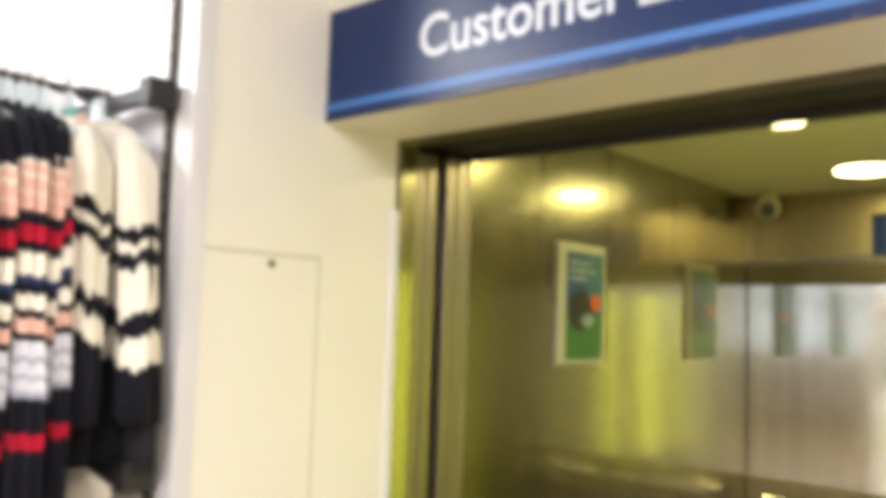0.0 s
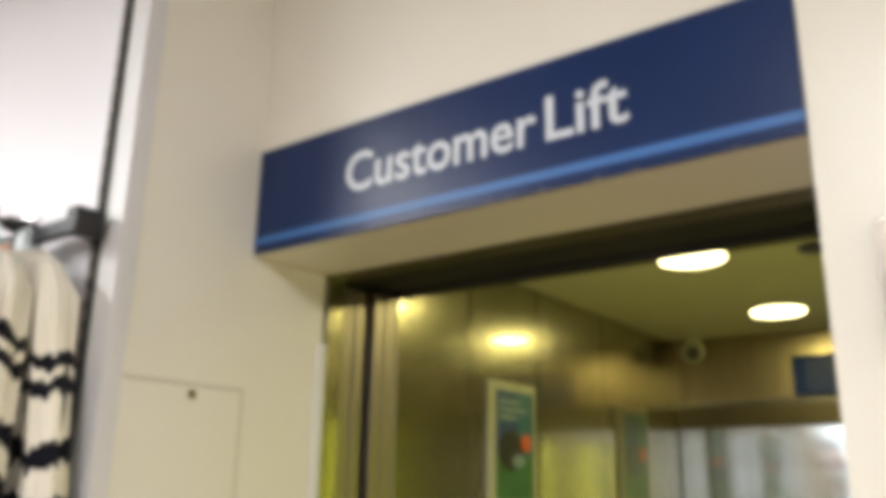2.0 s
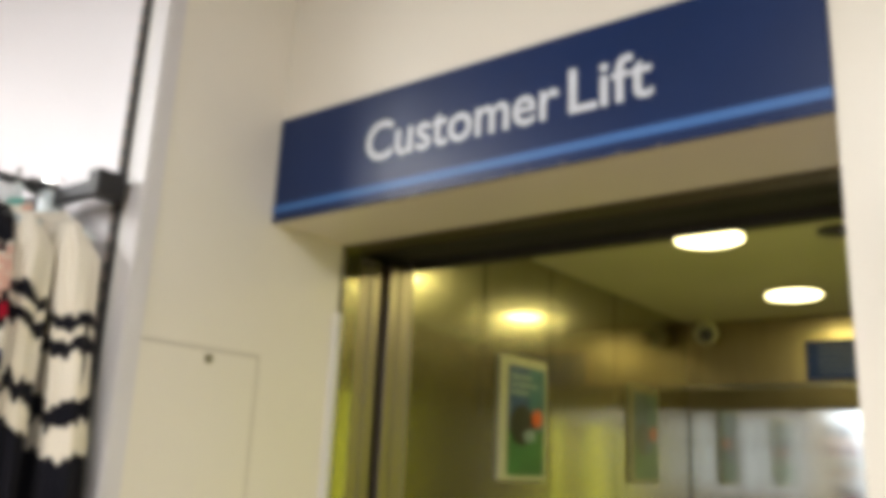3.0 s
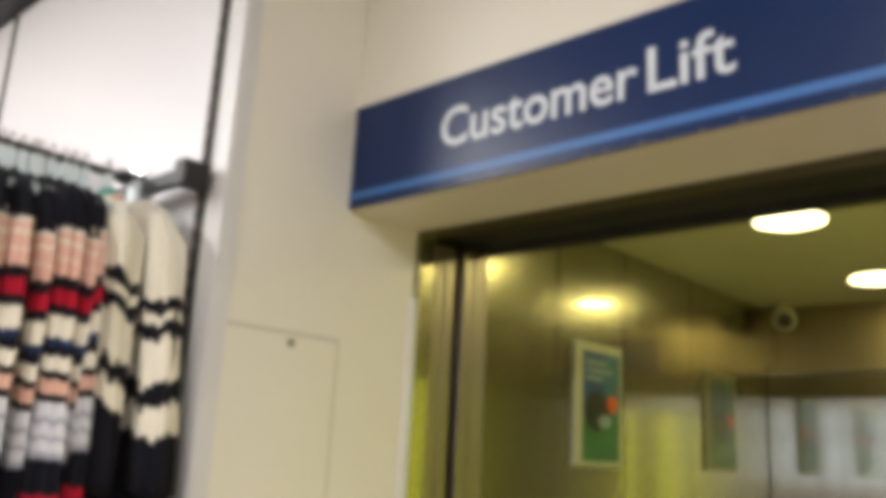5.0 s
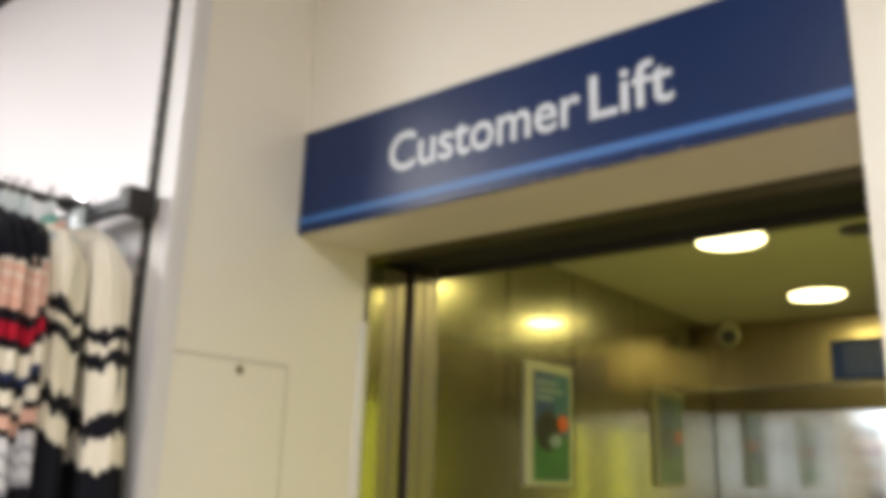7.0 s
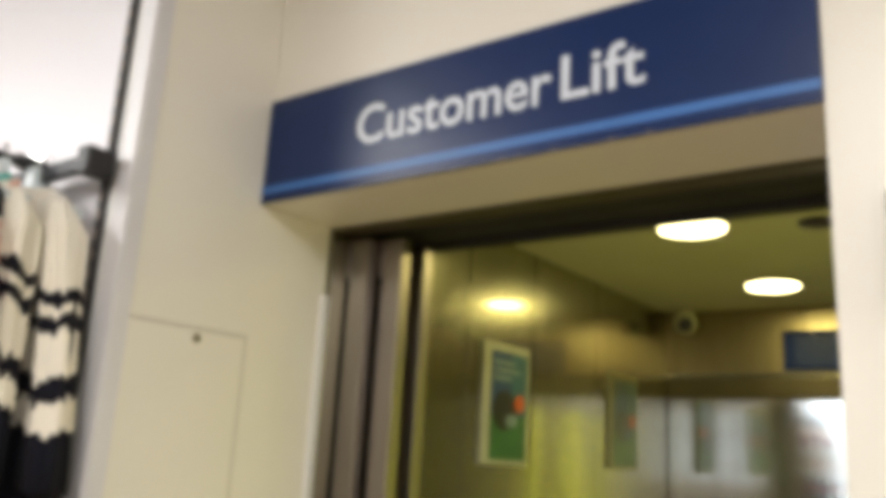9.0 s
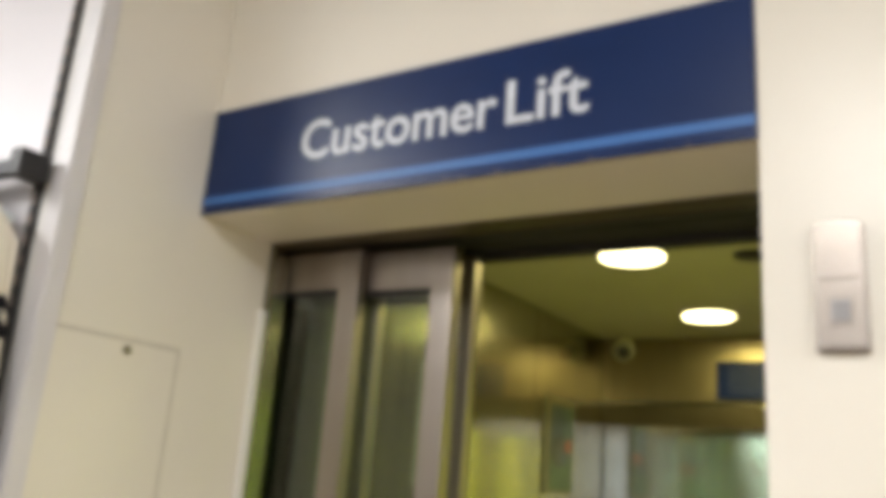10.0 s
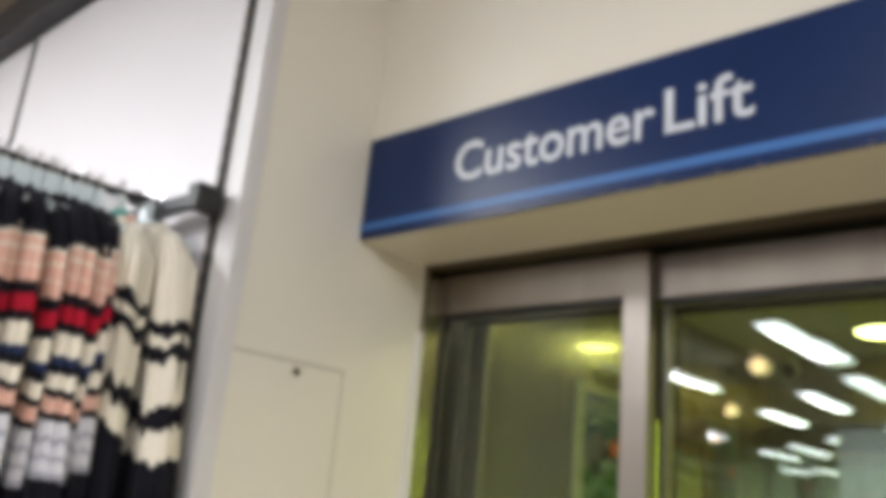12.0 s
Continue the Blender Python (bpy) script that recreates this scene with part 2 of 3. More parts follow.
def part(name, bm, mat, parent=None, label="", smooth=False):
    ob = new(name, finish(bm, name, mat, smooth))
    if parent:
        ob.parent = parent
    return tagged(ob, label)


def thing(name, m, label, category, group="", kind=""):
    ob = new(name)
    ob.empty_display_size = 0.05
    ob.matrix_basis = m
    return tagged(ob, label, category, group, kind)


def box(x0, x1, y0, y1, z0, z1, bevel=0.0, bm=None, segments=2):
    own = bmesh.new()
    bmesh.ops.create_cube(own, size=1, matrix=Matrix.LocRotScale(((x0 + x1) / 2, (y0 + y1) / 2, (z0 + z1) / 2), None, (x1 - x0, y1 - y0, z1 - z0)))
    if bevel:
        bmesh.ops.bevel(own, geom=own.edges[:], offset=bevel, segments=segments, affect="EDGES", profile=0.5)
    if bm is None:
        return own
    me = bpy.data.meshes.new("joined")
    own.to_mesh(me)
    own.free()
    bm.from_mesh(me)
    bpy.data.meshes.remove(me)
    return bm


def rod(a, b, r, bm=None, sides=12, r2=None):
    bm = bm or bmesh.new()
    a, b = Vector(a), Vector(b)
    m = Matrix.Translation((a + b) / 2) @ (b - a).to_track_quat("Z", "Y").to_matrix().to_4x4()
    bmesh.ops.create_cone(bm, cap_ends=True, segments=sides, radius1=r, radius2=r if r2 is None else r2, depth=(b - a).length, matrix=m)
    return bm


def prism(points, y0, y1, bevel=0.0):
    """A flat outline in x and z, drawn out along y."""
    bm = bmesh.new()
    face = bm.faces.new([bm.verts.new((x, y0, z)) for x, z in points])
    out = bmesh.ops.extrude_face_region(bm, geom=[face])
    bmesh.ops.translate(bm, vec=(0, y1 - y0, 0), verts=[v for v in out["geom"] if isinstance(v, bmesh.types.BMVert)])
    if bevel:
        bmesh.ops.bevel(bm, geom=bm.edges[:], offset=bevel, segments=2, affect="EDGES")
    return bm


def structure(name, bm, mat, label, category="wall"):
    return tagged(part(name, bm, mat), label, category, kind="structure")


# ---- the structure: store and lift front ----
SB, ST, SW = 2.12, 2.37, 1.193          # sign's lower and upper edge, opening's width
CORNER_Y, JAMB_Y = -0.335, 0.230
structure("floor", box(-9, 6, -26, CORNER_Y, -0.1, 0), FLOOR_TILE, "warm brown wood-look vinyl shop floor, slightly glossy", "floor")
structure("floor_threshold", box(-0.6, 6, CORNER_Y, 0.30, -0.1, 0), FLOOR_TILE, "warm brown wood-look vinyl floor before the lift", "floor")
structure("ceiling", box(-9, 6, -26, CORNER_Y + 0.4, STORE_CEILING, STORE_CEILING + 0.1), CEILING_TILE, "dim beige tiled shop ceiling", "ceiling")
structure("wall_bulkhead", box(0, SW, 0.0, JAMB_Y, SB, STORE_CEILING, 0.002), CREAM, "smooth cream bulkhead panel over the lift opening")
structure("wall_call_side", box(SW, 6, -0.004, 0.50, 0, STORE_CEILING, 0.002), CREAM, "smooth cream wall panel with the lift call plate")
structure("wall_call_panel", box(1.392, 6, -0.008, -0.0035, 0, STORE_CEILING, 0.001), CREAM, "smooth cream cladding sheet beside the call plate")
structure("wall_alcove", box(-0.065, 0, CORNER_Y + 0.002, JAMB_Y, 0, STORE_CEILING, 0.003), CREAM, "glossy cream side panel of the lift alcove")
structure("trim_corner", box(-0.040, 0.004, CORNER_Y - 0.005, CORNER_Y + 0.001, 0, STORE_CEILING, 0.002), GREY_EDGE, "light grey edging strip on the panel's end", "trim")
structure("trim_corner_return", box(0.0005, 0.0045, CORNER_Y + 0.0015, CORNER_Y + 0.036, 0, STORE_CEILING, 0.0012), GREY_EDGE, "light grey edging strip turned round the panel's corner", "trim")
structure("trim_corner_bead", box(-0.064, -0.0405, CORNER_Y - 0.004, CORNER_Y + 0.001, 0, STORE_CEILING, 0.002), STORE_WHITE, "white bead beside the slotted upright", "trim")
structure("trim_jamb", box(-0.002, 0.010, JAMB_Y - 0.016, JAMB_Y + 0.004, 0, SB - 0.17, 0.002), STORE_WHITE, "white edging bead beside the lift frame", "trim")
structure("wall_clothing_bay", box(-9, -0.068, CORNER_Y, CORNER_Y + 0.12, 0, 2.90), STORE_WHITE, "white wall behind the clothing bay")
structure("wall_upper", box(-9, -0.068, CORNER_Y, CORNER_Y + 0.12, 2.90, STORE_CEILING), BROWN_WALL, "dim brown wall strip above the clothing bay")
structure("wall_store_back", box(-9, -1.0, -26.2, -26, 0, STORE_CEILING), STORE_WHITE, "plain white far wall of the shop")
# walls round the window: added out of view, brown to keep reflections dark
structure("wall_window_return", box(-1.0, -0.8, -26.2, -11.0, 0, STORE_CEILING), BROWN_WALL, "unseen wall past the shop window, brown to keep glass reflections dark")
structure("wall_window_side", box(-0.8, 1.3, -11.1, -10.9, 0, 2.75), BROWN_WALL, "unseen wall added beside the window, brown to darken the mirror's right side")
structure("wall_over_window", box(-0.8, 6, -11.1, -10.9, 2.75, STORE_CEILING), BROWN_WALL, "unseen wall strip above the shop window, brown to keep reflections dark")
structure("wall_store_west", box(-9.2, -9, -26.2, CORNER_Y, 0, STORE_CEILING), STORE_WHITE, "plain white side wall of the shop")
structure("wall_store_east", box(6, 6.2, -26.2, 0.5, 0, STORE_CEILING), STORE_WHITE, "plain white side wall of the shop")

# the lift's frame and shaft
structure("lift_frame_jamb", box(-0.03, 0.006, JAMB_Y + 0.006, 0.293, 0, SB, 0.002), STEEL, "brushed steel jamb of the lift's landing frame", "door frame")
structure("lift_frame_head", box(-0.03, SW, JAMB_Y + 0.002, 0.292, SB - 0.004, SB + 0.08, 0.002), BRONZE, "brown-grey steel head of the lift's landing frame", "door frame")
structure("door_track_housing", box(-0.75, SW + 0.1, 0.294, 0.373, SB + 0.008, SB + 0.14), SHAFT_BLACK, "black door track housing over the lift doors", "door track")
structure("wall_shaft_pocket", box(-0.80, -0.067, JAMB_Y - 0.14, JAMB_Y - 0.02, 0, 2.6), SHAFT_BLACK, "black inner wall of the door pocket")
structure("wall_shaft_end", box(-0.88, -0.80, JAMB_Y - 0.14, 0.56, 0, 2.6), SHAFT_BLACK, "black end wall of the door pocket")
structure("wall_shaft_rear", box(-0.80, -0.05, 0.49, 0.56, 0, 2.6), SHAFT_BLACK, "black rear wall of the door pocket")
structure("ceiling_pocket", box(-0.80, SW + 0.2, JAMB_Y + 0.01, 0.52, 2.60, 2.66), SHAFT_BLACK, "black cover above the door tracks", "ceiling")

# ---- the lift car: a room of steel panels ----
TRANSOM = 2.106
CX0, CX1, CY0, CY1 = 0.03, 1.21, 0.53, 2.45
structure("car_floor", box(-0.8, CX1 + 0.1, 0.30, CY1 + 0.1, -0.1, -0.002), FLOOR_TILE, "warm brown vinyl floor of the lift car", "floor")
structure("car_ceiling", box(CX0 - 0.05, CX1 + 0.05, CY0 - 0.05, CY1 + 0.05, CAR_CEILING, CAR_CEILING + 0.05), CAR_WHITE, "off-white painted ceiling of the lift car", "ceiling")
car_left = structure("car_wall_left", box(CX0 - 0.06, CX0 - 0.012, CY0 - 0.06, CY1 + 0.05, 0, CAR_CEILING), SHAFT_BLACK, "brushed steel side wall of the lift car")
seams = [0.473, 0.815, 1.21, 1.70, CY1]
for ya, yb, lean in zip(seams, seams[1:], (0.0, 0.1, 0.05, -0.1)):
    half = (yb - ya) / 2 - 0.004
    sheet = part("steel_panel", box(-0.012, 0, -half, half, 0, CAR_CEILING - 0.004, 0.0006, segments=1), STEEL, car_left)
    sheet.matrix_basis = pose(CX0, (ya + yb) / 2, 0.002, 0, 0, lean)
car_right = structure("car_wall_right", box(CX1 + 0.012, CX1 + 0.06, CY0 - 0.06, CY1 + 0.05, 0, CAR_CEILING), SHAFT_BLACK, "steel and lime panelled side wall of the lift car")
for ya, yb, mat in ((CY0 - 0.06, 0.90, STEEL), (0.90, 1.62, STEEL), (1.62, CY1, STEEL)):
    part("wall_panel", box(CX1, CX1 + 0.012, ya + 0.002, yb - 0.002, 0, CAR_CEILING - 0.002, 0.002), mat, car_right)
car_back = structure("car_wall_back", box(CX0 - 0.06, CX1 + 0.06, CY1, CY1 + 0.05, 0, CAR_CEILING), STEEL, "steel rear wall of the lift car")
part("upper_panel", box(CX0, CX1, CY1 - 0.012, CY1 - 0.001, 1.995, CAR_CEILING - 0.002, 0.002), BACK_STEEL, car_back)
structure("car_front_return", box(-0.045, CX0 + 0.001, 0.4635, 0.4755, 0, CAR_CEILING, 0.002), DOOR_STEEL, "brushed steel front return of the lift car", "wall")
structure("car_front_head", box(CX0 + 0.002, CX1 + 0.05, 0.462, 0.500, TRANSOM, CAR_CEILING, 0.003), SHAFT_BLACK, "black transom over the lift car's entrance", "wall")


def lime_strip(y, width):
    ob = thing("light_strip", pose(CX1, y, 0), "upright backlit lime green light strip in the lift's steel wall", "wall light", "lime light strips")
    part("diffuser", box(-0.008, -0.001, -width / 2, width / 2, 0.86, 1.90, 0.003), LIME, ob, "glowing lime diffuser")
    for side in (-1, 1):
        part("edge", box(-0.010, -0.001, side * (width / 2 + 0.006) - 0.0055, side * (width / 2 + 0.006) + 0.0055, 0.85, 1.91, 0.002), STEEL, ob)


for ly, lw in ((1.545, 0.12), (1.03, 0.20), (0.63, 0.06)):
    lime_strip(ly, lw)
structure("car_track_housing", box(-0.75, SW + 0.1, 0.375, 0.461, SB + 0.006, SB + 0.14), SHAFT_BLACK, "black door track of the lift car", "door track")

mirror = thing("wall_mirror", pose((CX0 + CX1) / 2, CY1, 1.45), "large frameless mirror on the lift's rear wall", "mirror")
part("mirror_glass", box(-0.585, 0.585, -0.010, -0.002, -0.39, 0.435, 0.002), MIRROR, mirror)
part("edge_strip", box(-0.587, 0.587, -0.013, -0.002, 0.437, 0.527, 0.002), BRONZE, mirror, "dark bronzed top band")
part("lower_band", box(-0.587, 0.587, -0.016, -0.002, -0.55, -0.392, 0.003), BACK_STEEL, mirror, "dull steel lower band")
rail = thing("handrail", pose((CX0 + CX1) / 2, CY1 - 0.06, 0.985), "round steel handrail across the lift's rear wall", "handrail")
part("bar", rod((-0.50, 0, 0), (0.50, 0, 0), 0.019, sides=20), CHROME, rail)
for hx in (-0.42, 0.0, 0.42):
    part("bracket", rod((hx, 0, -0.004), (hx, 0.046, -0.004), 0.009), STEEL, rail)


def downlight(x, y):
    ob = thing("downlight", pose(x, y, CAR_CEILING), "round warm-white recessed downlight in the lift ceiling", "ceiling light", "lift downlights")
    bm = bmesh.new()
    for r0, r1, z0, z1 in ((0.106, 0.096, 0.0, -0.006), (0.096, 0.092, -0.006, -0.003)):
        a = [bm.verts.new((r0 * math.cos(k * math.pi / 20), r0 * math.sin(k * math.pi / 20), z0)) for k in range(40)]
        c = [bm.verts.new((r1 * math.cos(k * math.pi / 20), r1 * math.sin(k * math.pi / 20), z1)) for k in range(40)]
        for k in range(40):
            bm.faces.new((a[k], a[(k + 1) % 40], c[(k + 1) % 40], c[k]))
    part("bezel", bm, CAR_WHITE, ob)
    part("lens", rod((0, 0, -0.001), (0, 0, -0.005), 0.093, sides=40), LAMP_GLOW, ob, "glowing opal lens")


for dx, dy in DOWNLIGHTS:
    downlight(dx, dy)

vent = thing("ceiling_speaker", pose(0.95, 1.17, CAR_CEILING), "small round dark speaker grille in the lift ceiling", "speaker")
part("rim", rod((0, 0, 0), (0, 0, -0.006), 0.055, sides=28), DARK_STEEL, vent)
part("grille", rod((0, 0, -0.006), (0, 0, -0.010), 0.042, sides=28), BLACK, vent)

cctv = thing("cctv_camera", pose(0.145, 2.36, CAR_CEILING), "small white security camera with a black lens under the lift ceiling", "security camera")
part("mount", rod((0, 0.02, 0), (0, 0.02, -0.03), 0.035, sides=20), CAR_WHITE, cctv)
dome = bmesh.new()
bmesh.ops.create_uvsphere(dome, u_segments=28, v_segments=16, radius=0.052, matrix=Matrix.Translation((0, 0.005, -0.062)))
part("housing", dome, CAR_WHITE, cctv, smooth=True)
part("lens_ring", rod((0.014, -0.030, -0.074), (0.022, -0.052, -0.082), 0.033, sides=24), DARK_STEEL, cctv)
part("lens", rod((0.018, -0.040, -0.078), (0.024, -0.058, -0.084), 0.026, sides=24), BLACK, cctv, "black lens")

notice = thing("lift_notice", pose(0.538, CY1 - 0.013, 2.004), "dark blue notice panel with faded lines above the mirror", "sign")
part("panel", box(0, 0.46, -0.010, 0, 0, 0.165, 0.002), MATT_NAVY, notice)
for k in range(5):
    part("text_bar", box(0.05, 0.36 - 0.05 * (k % 3), -0.0125, -0.009, 0.028 + 0.025 * k, 0.038 + 0.025 * k), DULL_BLUE_TEXT, notice)


def poster(y, label, frame_mat, green, blue, teal, dark, pale, orange):
    ob = thing("poster", pose(CX0, y, 1.566), label, "poster", "lift posters")
    w, h = 0.278, 0.373
    part("frame", box(0, 0.010, 0, w, 0, h, 0.003), frame_mat, ob, "pale plastic frame")
    part("green_field", box(0.009, 0.0115, 0.045, w - 0.02, 0.015, 0.15), green, ob)
    part("blue_field", box(0.009, 0.0115, 0.045, w - 0.02, 0.15, h - 0.028), blue, ob)
    part("teal_field", box(0.009, 0.0125, 0.165, w - 0.02, 0.15, h - 0.028), teal, ob)
    for k, (a, b) in enumerate(((0.06, 0.18), (0.06, 0.21), (0.06, 0.16))):
        part("text_bar", box(0.011, 0.0135, a, b, h - 0.068 - 0.024 * k, h - 0.054 - 0.024 * k), pale, ob)
    for name, mat, x, y, z, r1, r2 in (("dark_shape", dark, 0.0125, 0.125, 0.165, 0.072, 0.062), ("pale_shape", pale, 0.0135, 0.165, 0.135, 0.038, 0.02), ("orange_dot", orange, 0.0145, 0.212, 0.190, 0.030, 0.028)):
        bm = bmesh.new()
        bmesh.ops.create_uvsphere(bm, u_segments=20, v_segments=10, radius=1, matrix=Matrix.LocRotScale((x, y, z), None, (0.0022, r1, r2)))
        part(name, bm, mat, ob)
    return ob


poster(0.897, "framed blue and green poster with an orange dot on steel", PAPER, POSTER_GREEN, POSTER_BLUE, POSTER_TEAL, POSTER_DARK, POSTER_PRINT, ORANGE)
poster(1.80, "low-contrast grey-green poster with a dull orange dot on steel", MUTED_EDGE, MUTED_GREEN, MUTED_BLUE, MUTED_TEAL, MUTED_DARK, MUTED_BLUE, MUTED_ORANGE)

# ---- the sign ----
sign = thing("lift_sign", pose(0, 0, SB), "glossy navy sign board with white lettering and a light blue line", "sign")
part("board", box(0.001, SW - 0.001, -0.007, -0.0005, -0.001, ST - SB, 0.0015), NAVY, sign)
part("stripe", box(0.001, SW - 0.001, -0.0082, -0.006, 0.021, 0.038, 0.0003), SKY_STRIPE, sign, "light blue line")


def lettering(text, width, height, mat, parent, name, x, y, z):
    """Words as a thin mesh, as wide and as high as given, facing -y."""
    curve = bpy.data.curves.new("letters", "FONT")
    curve.body, curve.size, curve.extrude, curve.resolution_u = text, 1.0, 0.004, 6
    curve.offset = 0.010
    tmp = new("letters", curve)
    bpy.context.view_layer.update()
    me = bpy.data.meshes.new_from_object(tmp.evaluated_get(bpy.context.evaluated_depsgraph_get()))
    bpy.data.objects.remove(tmp)
    co = np.empty(len(me.vertices) * 3)
    me.vertices.foreach_get("co", co)
    co = co.reshape(-1, 3)
    lo, hi = co.min(0), co.max(0)
    out = np.empty_like(co)
    out[:, 0] = x + (co[:, 0] - lo[0]) / (hi[0] - lo[0]) * width
    out[:, 2] = z + co[:, 1] * height / 0.73
    out[:, 1] = y - co[:, 2] * 0.2
    me.vertices.foreach_set("co", out.ravel())
    me.materials.clear()
    me.materials.append(mat)
    ob = new(name, me)
    ob.parent = parent
    return tagged(ob, "white sans-serif lettering")


lettering("Customer", 0.463, 0.088, LETTER_WHITE, sign, "word", 0.281, -0.0078, 0.093)
lettering("Lift", 0.157, 0.088, LETTER_WHITE, sign, "word", 0.764, -0.0078, 0.093)

# chipped lower edge of the board
chips = random.Random(12)
for k in range(7):
    cx, cw = chips.uniform(0.60, 1.14), chips.uniform(0.003, 0.009)
    part("chip", box(cx, cx + cw, -0.0076, -0.0066, -0.0005, chips.uniform(0.002, 0.004), 0.0002, segments=1), BROWN_WALL, sign, "chipped brown spot")

# ---- access hatch in the alcove panel ----
hatch = thing("access_hatch", pose(0, 0, 0), "cream access hatch with a small cam lock in the alcove panel", "hatch")
part("gap", box(-0.002, 0.0008, -0.301, -0.004, 0.62, 1.816), GAP_DARK, hatch)
part("leaf", box(-0.002, 0.0022, -0.2985, -0.008, 0.624, 1.812, 0.001), CREAM, hatch)
lock = part("lock", rod((0.001, -0.138, 1.794), (0.006, -0.138, 1.794), 0.009, sides=20), BRASS, hatch, "small metal cam lock")
part("key_slot", box(0.0055, 0.0066, -0.1392, -0.1368, 1.788, 1.800), BLACK, lock)

# ---- call plate ----
plate = thing("call_plate", pose(1.294, -0.004, 1.884), "curved stainless lift call plate with a square button", "call button")
outline = [(-0.031, -0.088), (0.031, -0.088), (0.031, 0.081), (0.026, 0.087), (0.011, 0.090), (-0.011, 0.090), (-0.026, 0.087), (-0.031, 0.081)]
part("back_box", prism([(x * 1.05, z * 1.02) for x, z in outline], -0.010, 0), DOOR_STEEL, plate)
part("face", prism(outline, -0.022, -0.009, 0.003), PLATE_STEEL, plate)
part("indicator", box(-0.022, 0.022, -0.0242, -0.0215, 0.006, 0.013, 0.0005), PLATE_STEEL, plate, "dull grey indicator line")
part("button_ring", box(-0.016, 0.018, -0.0238, -0.0215, -0.058, -0.016, 0.001), PLATE_STEEL, plate)
part("button", box(-0.011, 0.013, -0.0255, -0.0215, -0.052, -0.022, 0.002), BUTTON_GREY, plate, "square grey button")

# ---- sliding lift doors ----
LEAF_W, LEAF_H = 0.616, 2.108


def door_leaf(name, y, label):
    """Glazed sliding leaf; its origin is at the foot of its leading edge."""
    ob = thing(name, pose(0.05, y, 0), label, "lift door", "telescopic lift doors")
    part("leading_stile", box(-0.060, 0, -0.018, 0.018, 0.01, LEAF_H, 0.002), DOOR_STEEL, ob)
    part("trailing_stile", box(-LEAF_W, -LEAF_W + 0.040, -0.015, 0.015, 0.01, LEAF_H, 0.002), DOOR_STEEL, ob)
    part("top_rail", box(-LEAF_W + 0.0405, -0.0605, -0.0165, 0.0165, LEAF_H - 0.095, LEAF_H, 0.002), DOOR_STEEL, ob)
    part("bottom_rail", box(-LEAF_W + 0.0405, -0.0605, -0.0165, 0.0165, 0.01, 0.25, 0.002), DOOR_STEEL, ob)
    part("glazing_bead", box(-LEAF_W + 0.041, -0.061, -0.011, 0.011, LEAF_H - 0.108, LEAF_H - 0.096, 0.001), BLACK, ob, "black glazing gasket")
    part("glazing_bead", box(-LEAF_W + 0.041, -LEAF_W + 0.053, -0.011, 0.011, 0.26, LEAF_H - 0.109, 0.001), BLACK, ob, "black glazing gasket")
    pane = part("pane", box(-LEAF_W + 0.054, -0.0615, -0.004, 0.004, 0.256, LEAF_H - 0.109), GLASS, ob, "clear glass pane")
    pane.visible_shadow = False
    return ob


leaf_a = door_leaf("lift_door_leaf", 0.314, "steel-framed glass landing door leaf, trailing")
leaf_b = door_leaf("lift_door_leaf", 0.352, "steel-framed glass landing door leaf, leading")
car_a = door_leaf("car_door_leaf", 0.406, "steel-framed glass lift car door leaf, trailing")
car_b = door_leaf("car_door_leaf", 0.444, "steel-framed glass lift car door leaf, leading")

# ---- the clothing bay ----
PANEL_Y = CORNER_Y - 0.010


def bay_panel(x0, x1):
    ob = tagged(part("back_panel", box(x0, x1, PANEL_Y, CORNER_Y - 0.002, 0.1, 2.912, 0.002), WHITE_PANEL),
                "glossy white back panel of the clothing bay", "wall panel", "bay panels", "structure")
    return ob


bay_panel(-1.333, -0.083)
bay_panel(-2.598, -1.357)
bay_panel(-3.863, -2.622)


def slotted_upright(x):
    ob = thing("slotted_upright", pose(x, PANEL_Y, 0), "black slotted steel upright of the clothing bay", "shelf upright", "bay uprights")
    part("channel", box(-0.0085, 0.0085, -0.006, 0.008, 0, 2.912, 0.0015), BLACK, ob)
    slot = finish(box(-0.0022, 0.0022, -0.0070, -0.0055, 0, 0.022), "slot", SLOT)
    for k in range(56):
        for dx in (-0.0042, 0.0042):
            s = new("slot", slot)
            s.parent, s.location = ob, (dx, 0, 0.6 + k * 0.04)


for ux in (-0.0735, -1.345, -2.610):
    slotted_upright(ux)

structure("bay_top_beam", box(-9, -0.069, CORNER_Y - 0.075, CORNER_Y - 0.001, 2.922, 3.06, 0.003), DARK_STEEL, "dark grey metal beam along the top of the clothing bay", "beam")

RAIL_X, RAIL_Z = -0.238, 2.12


